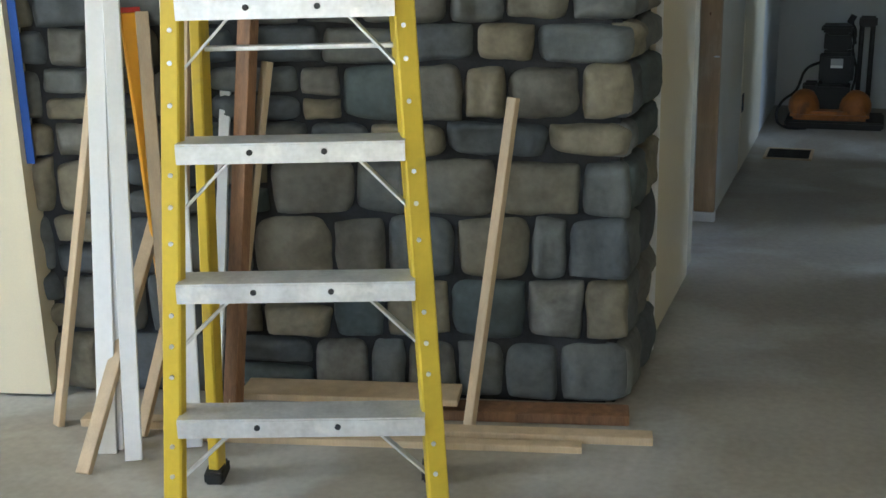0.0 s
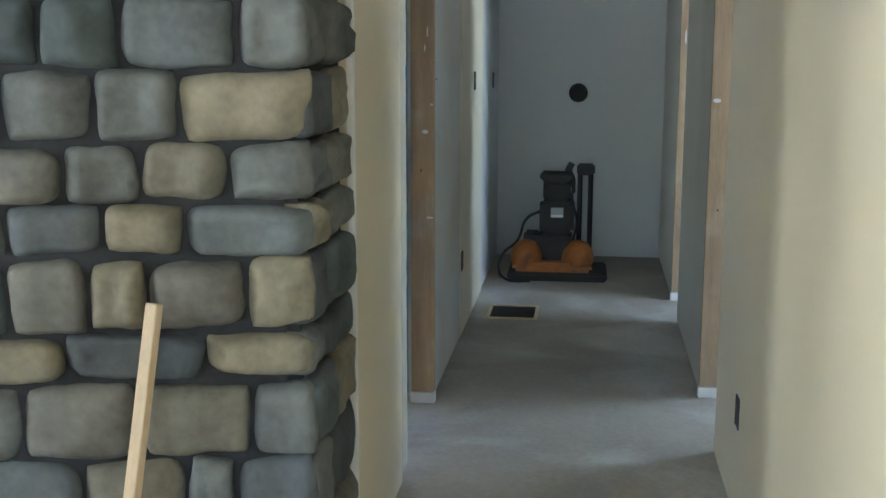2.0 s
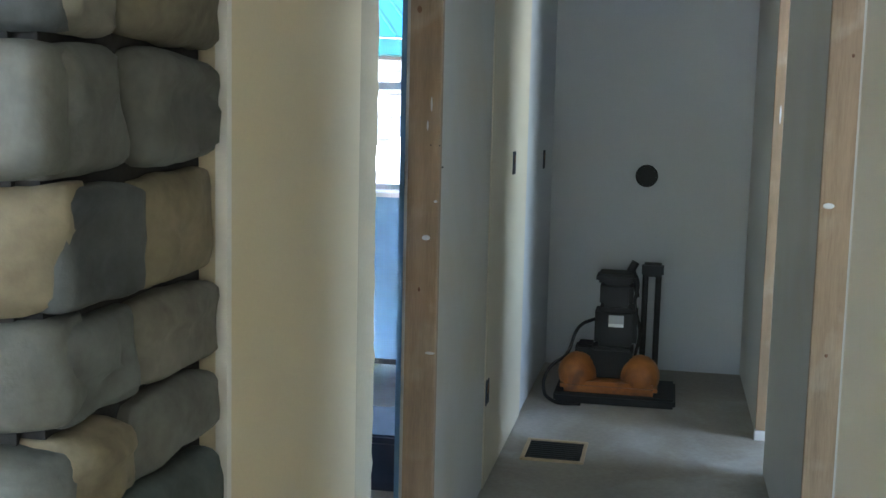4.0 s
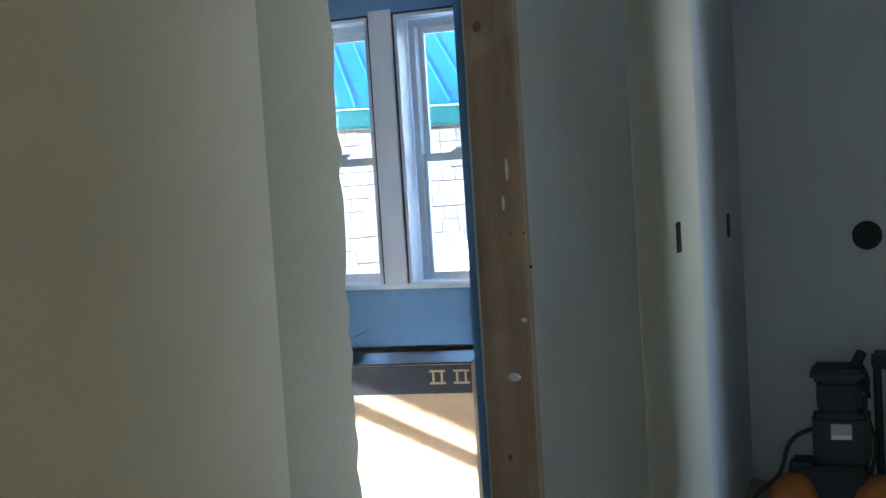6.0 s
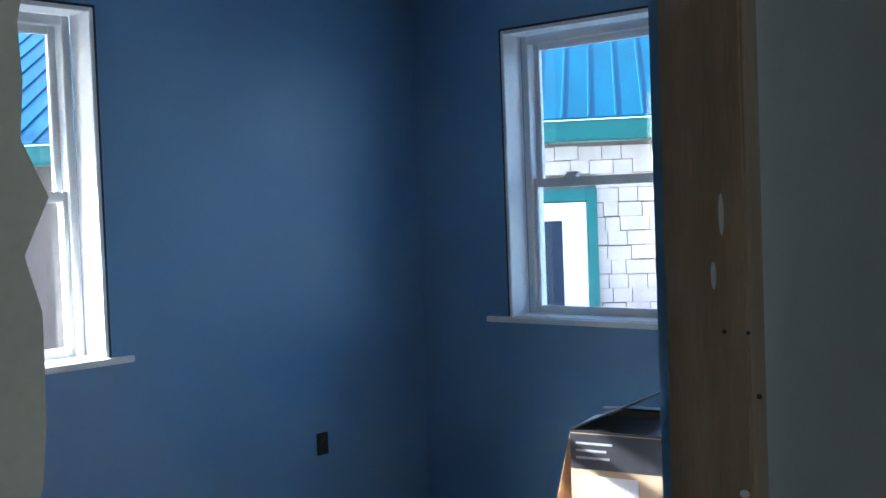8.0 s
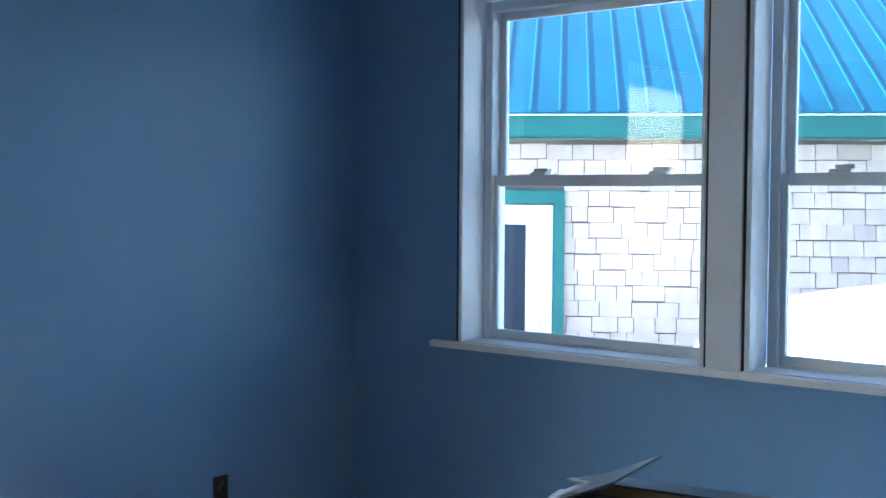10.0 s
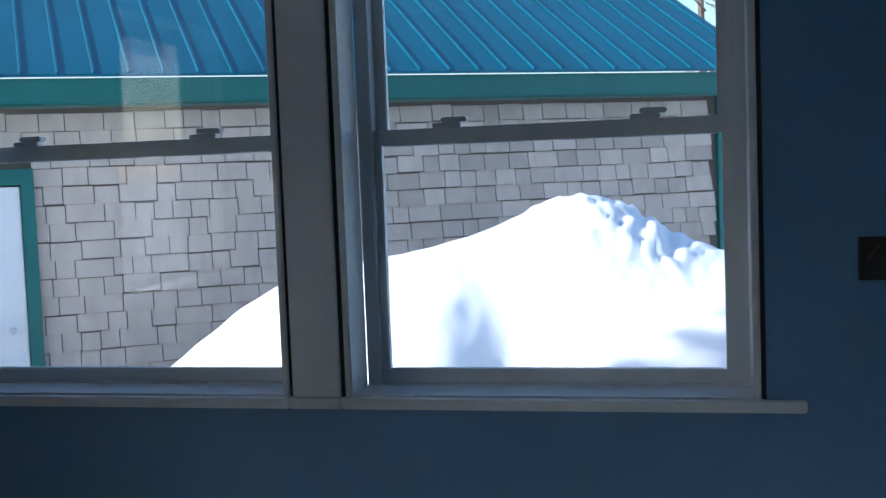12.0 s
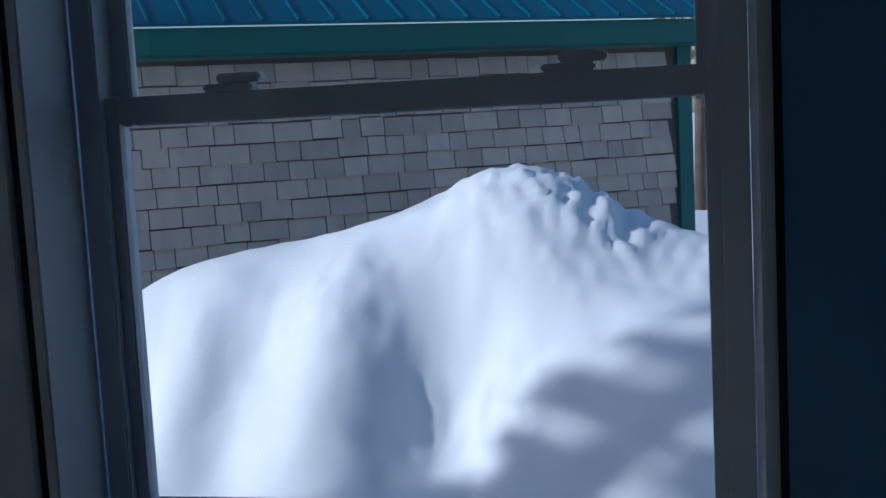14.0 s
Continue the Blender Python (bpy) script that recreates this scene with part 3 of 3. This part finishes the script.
# ---- hall things ----
vent = thing("floor_vent", "brown-black floor register with a metal rim", "vent", (0.258, 2.645, 0.0))
vent.scale = (0.86, 1.03, 1)
bm = bmesh.new()
for r in ((-0.155, 0.155, -0.15, -0.13), (-0.155, 0.155, 0.13, 0.15), (-0.155, -0.135, -0.13, 0.13), (0.135, 0.155, -0.13, 0.13)):
    add_box(bm, *r, 0, 0.008, 0.002)
part("rim", bm, PINE, vent)
part("well", boxes((-0.135, 0.135, -0.13, 0.13, 0.0005, 0.002)), JOINT, vent)
for i in range(9):
    part("slat", boxes((-0.134, 0.134, -0.118 + i * 0.028, -0.108 + i * 0.028, 0.0022, 0.006)), BLACK, vent)

duct = thing("duct_opening", "round black duct stub in the end wall", "duct", (0.562, 4.368, 1.093))
bm = bmesh.new()
n = 28
ring = []
for k in range(n):
    c, s = math.cos(6.2832 * k / n), math.sin(6.2832 * k / n)
    ring.append([bm.verts.new((c * r, y, s * r)) for r, y in ((0.062, 0.0), (0.062, -0.014), (0.054, -0.014), (0.052, 0.0))])
for a, b in zip(ring, ring[1:] + ring[:1]):
    for k in range(3):
        bm.faces.new((a[k], a[k + 1], b[k + 1], b[k]))
bmesh.ops.recalc_face_normals(bm, faces=bm.faces)
part("collar", bm, BLACK, duct, smooth=True)
part("mouth", rod(bmesh.new(), (0, -0.003, 0), (0, 0.0, 0), 0.052, seg=24), JOINT, duct)

m = thing("floor_machine", "orange and black floor machine with a handle and cable", "machine", (0.455, 3.68, 0.0))
part("base_plate", boxes((-0.29, 0.31, -0.2, 0.22, 0.0, 0.05), bevel=0.012), BLACK, m)
part("deck", boxes((-0.26, 0.22, -0.19, 0.2, 0.052, 0.11), bevel=0.02), ORANGE, m, "worn orange deck")
for cx in (-0.18, 0.13):
    bm = bmesh.new()
    bmesh.ops.create_uvsphere(bm, u_segments=20, v_segments=12, radius=1, matrix=Matrix.Translation((cx, -0.06, 0.13)) @ Matrix.Diagonal((0.10, 0.13, 0.105, 1)))
    part("wheel_cover", bm, ORANGE, m, "rounded orange cover", True)
part("frame", boxes((-0.12, 0.09, -0.1, 0.12, 0.112, 0.27), (-0.2, -0.10, -0.06, 0.1, 0.2, 0.27), bevel=0.015), BLACK, m)
motor = part("motor_housing", boxes((-0.105, 0.105, -0.09, 0.12, 0.272, 0.47), (-0.085, 0.08, -0.075, 0.1, 0.468, 0.60), bevel=0.022), BLACK, m)
part("motor_cap", boxes((-0.105, 0.09, -0.095, 0.115, 0.595, 0.64), bevel=0.014), BLACK, m)
part("rating_label", boxes((-0.035, 0.04, -0.0935, -0.0905, 0.375, 0.435)), GREYBAR, motor)
part("rating_label", boxes((-0.035, 0.038, -0.0945, -0.0937, 0.378, 0.393)), LABEL, motor)
for cx in (0.135, 0.2):
    part("handle_post", rod(bmesh.new(), (cx, 0.02, 0.05), (cx, 0.06, 0.66), 0.016, seg=10), BLACK, m)
part("handle_grip", boxes((0.115, 0.225, 0.03, 0.09, 0.62, 0.69), bevel=0.012), BLACK, m)
part("lever", rod(rod(bmesh.new(), (0.1, 0.0, 0.52), (0.075, -0.02, 0.66), 0.011), (0.06, -0.02, 0.65), (0.085, -0.02, 0.70), 0.02), BLACK, m)


def cable(name, pts, r, mat, parent, label=""):
    cu = bpy.data.curves.new(name, "CURVE")
    cu.dimensions, cu.bevel_depth, cu.bevel_resolution = "3D", r, 2
    s = cu.splines.new("BEZIER")
    s.bezier_points.add(len(pts) - 1)
    for p, q in zip(s.bezier_points, pts):
        p.co, p.handle_left_type, p.handle_right_type = q, "AUTO", "AUTO"
    tmp = bpy.data.objects.new(name, cu)
    me = bpy.data.meshes.new_from_object(tmp)
    bpy.data.objects.remove(tmp)
    me.materials.clear()
    me.materials.append(mat)
    ob = new(name, me)
    ob.parent = parent
    return tagged(ob, label)


cable("power_cable", [(-0.1, 0, 0.40), (-0.18, -0.03, 0.36), (-0.24, -0.06, 0.22), (-0.32, -0.1, 0.15), (-0.345, -0.14, 0.06), (-0.29, -0.22, 0.012), (-0.15, -0.25, 0.012)], 0.009, BLACK, m, "black power cable")
cable("power_cable", [(0.07, 0, 0.66), (0.1, -0.03, 0.60), (0.09, -0.05, 0.5), (0.12, -0.05, 0.35), (0.1, -0.04, 0.22)], 0.008, BLACK, m)


def wall_box(x, y, z, turn, label, h=0.095):
    b = thing("outlet_box", label, "outlet box", (x, y, z), "outlet boxes")
    b.rotation_euler = (0, 0, radians(turn))
    part("opening", boxes((-0.028, 0.028, -0.003, 0.0, -h / 2, h / 2), bevel=0.001), JOINT, b)
    for e in (-0.03, 0.03):
        part("rim", boxes((e - 0.0012, e + 0.0012, -0.005, 0, -h / 2, h / 2)), PLASTIC, b)
    part("wire", rod(bmesh.new(), (-0.012, -0.006, 0.0), (0.012, -0.006, 0.03), 0.0025, seg=6), OLDWOOD, b)
    return b


wall_box(0.0405, 2.03 + 0.06, 0.38, 90, "open black outlet box in the hall wall")
wall_box(0.0405, 2.664, 1.224, 90, "open black switch box in the hall wall")
wall_box(0.0345, 3.898, 1.188, 90, "open black switch box near the hall's end")
wall_box(1.0995, 0.05, 0.33, -90, "open black outlet box in the cream wall")
wall_box(RX + 0.0005, 3.38, 0.468, 90, "open black outlet box in the blue wall")
wall_box(-0.32, WY - 0.0005, 1.265, 0, "open black switch box beside the window", 0.09)

# ---- bedroom things ----
bx = thing("cardboard_box", "large opened brown carton with a black printed band", "box", (-1.165, 3.167, 0))
bx.rotation_euler = (0, 0, radians(9))
W, D, T, BH = 0.34, 0.22, 0.006, 0.77
for nm, r in (("front_panel", (-W, W, -D, -D + T)), ("back_panel", (-W, W, D - T, D)), ("side_panel", (-W, -W + T, -D + T, D - T)), ("side_panel", (W - T, W, -D + T, D - T))):
    pn = part(nm, boxes((*r, 0.004, BH), bevel=0.001), CARD, bx)
    if nm == "front_panel":
        part("printed_band", boxes((-W + 0.001, W - 0.001, -D - 0.0016, -D - 0.0004, BH - 0.11, BH - 0.003)), CARDDARK, pn, "black printed band")
        for i in range(3):
            part("print_line", boxes((-W + 0.02, -W + 0.02 + (0.12, 0.1, 0.11)[i], -D - 0.0028, -D - 0.0018, BH - 0.035 - i * 0.022, BH - 0.028 - i * 0.022)), GREYBAR, pn)
        for k in range(2):
            bm = boxes((0.18 + k * 0.09, 0.24 + k * 0.09, -D - 0.0028, -D - 0.0018, BH - 0.075, BH - 0.067), (0.19 + k * 0.09, 0.198 + k * 0.09, -D - 0.0028, -D - 0.0018, BH - 0.066, BH - 0.03), (0.222 + k * 0.09, 0.23 + k * 0.09, -D - 0.0028, -D - 0.0018, BH - 0.066, BH - 0.03), (0.18 + k * 0.09, 0.24 + k * 0.09, -D - 0.0028, -D - 0.0018, BH - 0.03, BH - 0.022))
            part("printed_symbol", bm, CARD, pn)
        part("paper_label", boxes((-W + 0.03, -W + 0.22, -D - 0.0022, -D - 0.0008, BH - 0.215, BH - 0.13)), LABEL, pn, "white shipping label")
        for i in range(5):
            part("print_line", boxes((-W + 0.04, -W + 0.09 + 0.02 * (i % 3), -D - 0.0034, -D - 0.0024, BH - 0.155 - i * 0.012, BH - 0.15 - i * 0.012)), GREYBAR, pn)
        for a0, a1 in ((0.25, 2.9), (3.4, 5.9)):
            bm = bmesh.new()
            prev = None
            for k in range(15):
                a = a0 + (a1 - a0) * k / 14
                cur = [bm.verts.new((-W + 0.13 + r * math.cos(a), y, BH - 0.31 + r * math.sin(a))) for r, y in ((0.062, -D - 0.0022), (0.082, -D - 0.0022), (0.082, -D - 0.0008), (0.062, -D - 0.0008))]
                if prev:
                    for q in range(4):
                        bm.faces.new((prev[q], prev[(q + 1) % 4], cur[(q + 1) % 4], cur[q]))
                prev = cur
            bmesh.ops.recalc_face_normals(bm, faces=bm.faces)
            part("printed_arc", bm, CARDDARK, pn)
        for i in range(7):
            part("print_line", boxes((-W + 0.05 + 0.1 * (i % 2), -W + 0.12 + 0.1 * (i % 2), -D - 0.0028, -D - 0.0018, BH - 0.45 - i * 0.02, BH - 0.444 - i * 0.02)), GREYBAR, pn)
part("bottom", boxes((-W + T, W - T, -D + T, D - T, 0.002, 0.01)), CARD, bx)


def flap(a, b, out):
    bm = bmesh.new()
    a, b, out = Vector(a), Vector(b), Vector(out)
    v = [bm.verts.new(p) for p in (a, b, b + out, a + out)]
    f = bm.faces.new(v)
    r = bmesh.ops.extrude_face_region(bm, geom=[f])
    bmesh.ops.translate(bm, verts=[q for q in r["geom"] if isinstance(q, bmesh.types.BMVert)], vec=(0, 0, 0.006))
    bmesh.ops.recalc_face_normals(bm, faces=bm.faces)
    return bm


part("flap", flap((-W, -D, BH), (W, -D, BH), (0.0, 0.20, 0.012)), CARDDARK, bx, "folded glossy black flap")
part("flap", flap((-W, D, BH), (W, D, BH), (0.0, -0.20, 0.03)), CARDDARK, bx, "folded glossy black flap")
part("flap", flap((-W, 0.10, BH + 0.004), (-W, -D, BH + 0.004), (0.20, 0.04, 0.085)), CARDDARK, bx, "raised dark flap")
part("flap", flap((-W, D, BH - 0.01), (-W, -D, BH - 0.01), (-0.06, 0, -0.24)), CARD, bx, "hanging brown flap")
rng = random.Random(7)
for i in range(5):
    s = part("foam_sheet", boxes((-0.33, 0.33, -0.16, 0.16, 0, 0.035), bevel=0.008), FOAM)
    s.matrix_basis = pose(-2.42 + rng.uniform(-0.03, 0.05), 3.66 + rng.uniform(-0.05, 0.05), 0.002 + 0.036 * i, 0, 0, 20 + rng.uniform(-12, 12))
    tagged(s, "white foam packing sheet in a loose stack", "packing foam", "packing foam stack")
s = part("plastic_tote", boxes((-0.16, 0.16, -0.2, 0.2, 0, 0.2), (-0.175, 0.175, -0.215, 0.215, 0.2, 0.222), bevel=0.015), PLASTIC)
s.location = (-0.42, 2.15, 0)
tagged(s, "dark blue plastic tote on the floor", "tote")

# ---- stone ----
ROWS = [
    (0.0, 0.19, [0.20, 0.16, 0.14, 0.15, 0.11, 0.17]), (0.19, 0.375, [0.13, 0.165, 0.22, 0.19, 0.16, 0.21]),
    (0.375, 0.56, [0.178, 0.105, 0.21, 0.20, 0.16, 0.24]), (0.56, 0.728, [0.14, 0.235, 0.235, 0.17, 0.25]),
    (0.728, 0.832, [0.235, 0.28, 0.22, 0.17]), (0.832, 0.99, [0.145, 0.20, 0.12, 0.16, 0.18]),
    (0.99, 1.10, [0.265, 0.165, 0.19, 0.24]), (1.10, 1.222, [0.175, 0.175, 0.152, 0.25, 0.16]),
    (1.222, 1.37, [0.27, 0.165, 0.18, 0.15]), (1.37, 1.52, [0.15, 0.23, 0.155, 0.14]),
    (1.52, 1.65, [0.24, 0.18, 0.2]), (1.65, 1.80, [0.16, 0.22, 0.15]), (1.80, 1.93, [0.25, 0.15, 0.2]), (1.93, 2.08, [0.15, 0.2, 0.2]), (2.08, 2.22, [0.22, 0.2, 0.2]), (2.22, 2.44, [0.2, 0.25, 0.2]),
]
CX = 0.03
stone_wall = structure("wall_stone", boxes((-2.06, CX - 0.065, -0.90, -0.53, 0, H)), MORTAR, "grey and tan fieldstone chimney wall with dark joints", "wall")
stone_wall.matrix_basis = STONE_AT
core = part("mortar_core", boxes((-0.25, -0.012, 0.02, 0.43, 0, H)), MORTAR, stone_wall)
core.matrix_basis = pose(CX - 0.03, -0.915, 0, 0, 0, -13)


def stone_mesh(w, h, d, seed):
    """A split stone: x across, z up, its face bulging towards -y."""
    rng = random.Random(seed)
    bm = bmesh.new()
    nx, nz = 12, 10
    sq = [rng.uniform(0.03, 0.16) for _ in range(4)]
    lean = [rng.uniform(-0.07, 0.07) for _ in range(4)]
    power = rng.choice((5, 7, 9, 12))
    tx, tz = rng.uniform(-0.10, 0.10), rng.uniform(-0.10, 0.10)
    off = Vector((rng.uniform(0, 90), rng.uniform(0, 90), rng.uniform(0, 90)))
    grid = []
    for j in range(nz + 1):
        row = []
        for i in range(nx + 1):
            u, v = math.sin((2 * i / nx - 1) * 1.5708), math.sin((2 * j / nz - 1) * 1.5708)
            k = sq[(u > 0) + 2 * (v > 0)]
            x = u * (1 - k * abs(v) ** 5 + lean[0] * v * abs(u)) * w / 2
            z = v * (1 - k * abs(u) ** 5 + lean[1] * u * abs(v)) * h / 2
            e = max(abs(u), abs(v))
            y = -d * max(0.0, 1 - 0.85 * e ** power - 0.15 * e ** 2) * (1 + tx * u + tz * v)
            p = Vector((x, y, z))
            amp = 1 - 0.5 * e ** 4
            nn = noise.noise(p * 16 + off) * 0.010 + noise.noise(p * 42 + off) * 0.0045 + 0.013 * (noise.cell(p * 11 + off) - 0.5) * (1 - e ** 3)
            p += Vector((noise.noise(p * 18 + off) * 0.006, -nn * amp, noise.noise(p * 18 - off) * 0.006))
            row.append(bm.verts.new(p))
        grid.append(row)
    for j in range(nz):
        for i in range(nx):
            bm.faces.new((grid[j][i], grid[j][i + 1], grid[j + 1][i + 1], grid[j + 1][i]))
    rim = grid[0] + [r[-1] for r in grid[1:]] + grid[-1][-2::-1] + [r[0] for r in grid[-2:0:-1]]
    back = [bm.verts.new((v.co.x, 0.06, v.co.z)) for v in rim]
    for a in range(len(rim)):
        b = (a + 1) % len(rim)
        bm.faces.new((rim[a], back[a], back[b], rim[b]))
    bmesh.ops.recalc_face_normals(bm, faces=bm.faces)
    return bm


def lay(cx, cy, z0, z1, w, d, turn, seed):
    s = part("stone", stone_mesh(w - 0.010, (z1 - z0) - 0.010, d, seed), STONE, stone_wall, smooth=True)
    s.matrix_basis = pose(cx, cy, (z0 + z1) / 2, 0, random.Random(seed).uniform(-2.2, 2.2), turn)


seed = 100
rng = random.Random(3)
for z0, z1, widths in ROWS:
    x = CX
    i = 0
    corner_d = None
    while x > -2.03:
        w = widths[i] if i < len(widths) else rng.uniform(0.12, 0.27)
        w = min(w, x + 2.06)
        if x - w < -1.96:
            w = x + 2.055
        d = rng.uniform(0.030, 0.055)
        if i > 4 and z1 - z0 > 0.14 and rng.random() < 0.3:
            zc = z0 + (z1 - z0) * rng.uniform(0.42, 0.58)
            lay(x - w / 2, -0.90, z0, zc, w, d, 0, seed)
            lay(x - w / 2, -0.90, zc, z1, w, rng.uniform(0.03, 0.055), 0, seed + 500)
        else:
            lay(x - w / 2, -0.90, z0 + rng.uniform(-0.006, 0.006), z1 + rng.uniform(-0.006, 0.006), w, d, 0, seed)
        x -= w
        i += 1
        seed += 1
    # the return towards the hall
    y, ys = -0.915, []
    first = rng.uniform(0.10, 0.22)
    for w in (first, 0.45 - first):
        along = y + 0.915 + w / 2
        lay(CX - 0.03 + along * math.sin(radians(13)), -0.915 + along * math.cos(radians(13)), z0, z1, w, rng.uniform(0.024, 0.04), 77, seed + 900)
        y += w
        seed += 1

# ---- shingles on the outbuilding ----


def shingle_mesh(w):
    bm = bmesh.new()
    # Shorter than a row, so the dark backing shows as a butt shadow.
    v = [bm.verts.new(p) for p in ((0, -0.028, 0), (w, -0.028, 0), (w, -0.003, 0.121), (0, -0.003, 0.121), (0, 0, 0), (w, 0, 0))]
    for f in ((0, 1, 2, 3), (4, 5, 1, 0), (0, 3, 4), (1, 5, 2)):
        bm.faces.new([v[k] for k in f])
    bmesh.ops.recalc_face_normals(bm, faces=bm.faces)
    return bm


WIDTHS = (0.13, 0.17, 0.21, 0.26)
kinds = []
rng = random.Random(11)
rest_v, rest_f = [], []
count = 0
for row in range(18):
    z = 0.12 + row * 0.128
    x = -0.105 - rng.uniform(0, 0.08)
    while x > -9.0:
        k = rng.randrange(4)
        w = WIDTHS[k]
        x -= w
        if -7.0 < x < -5.85 and z < 2.1:
            continue
        if x > -3.6 and row > 4 and count < 300:
            if len(kinds) < 4:
                kinds = [None] * 4 if not kinds else kinds
            if kinds[k] is None:
                ob = part("shingle", shingle_mesh(w - 0.007), SHINGLE, wall)
                kinds[k] = ob.data
            else:
                ob = new("shingle", kinds[k])
                ob.parent = wall
            ob.location = (x, -0.002, z + rng.uniform(-0.006, 0.006))
            count += 1
        else:
            n = len(rest_v)
            dz = rng.uniform(-0.006, 0.006)
            rest_v += [(x + a, b - 0.002, z + dz + c) for a, b, c in ((0, -0.028, 0), (w - 0.007, -0.028, 0), (w - 0.007, -0.003, 0.121), (0, -0.003, 0.121), (0, 0, 0), (w - 0.007, 0, 0))]
            rest_f += [(n, n + 1, n + 2, n + 3), (n + 4, n + 5, n + 1, n), (n, n + 3, n + 4), (n + 1, n + 5, n + 2)]
me = bpy.data.meshes.new("shingles")
me.from_pydata(rest_v, [], rest_f)
me.materials.append(SHINGLE)
ob = new("shingles", me)
ob.parent = wall
tagged(ob, kind="stuff")
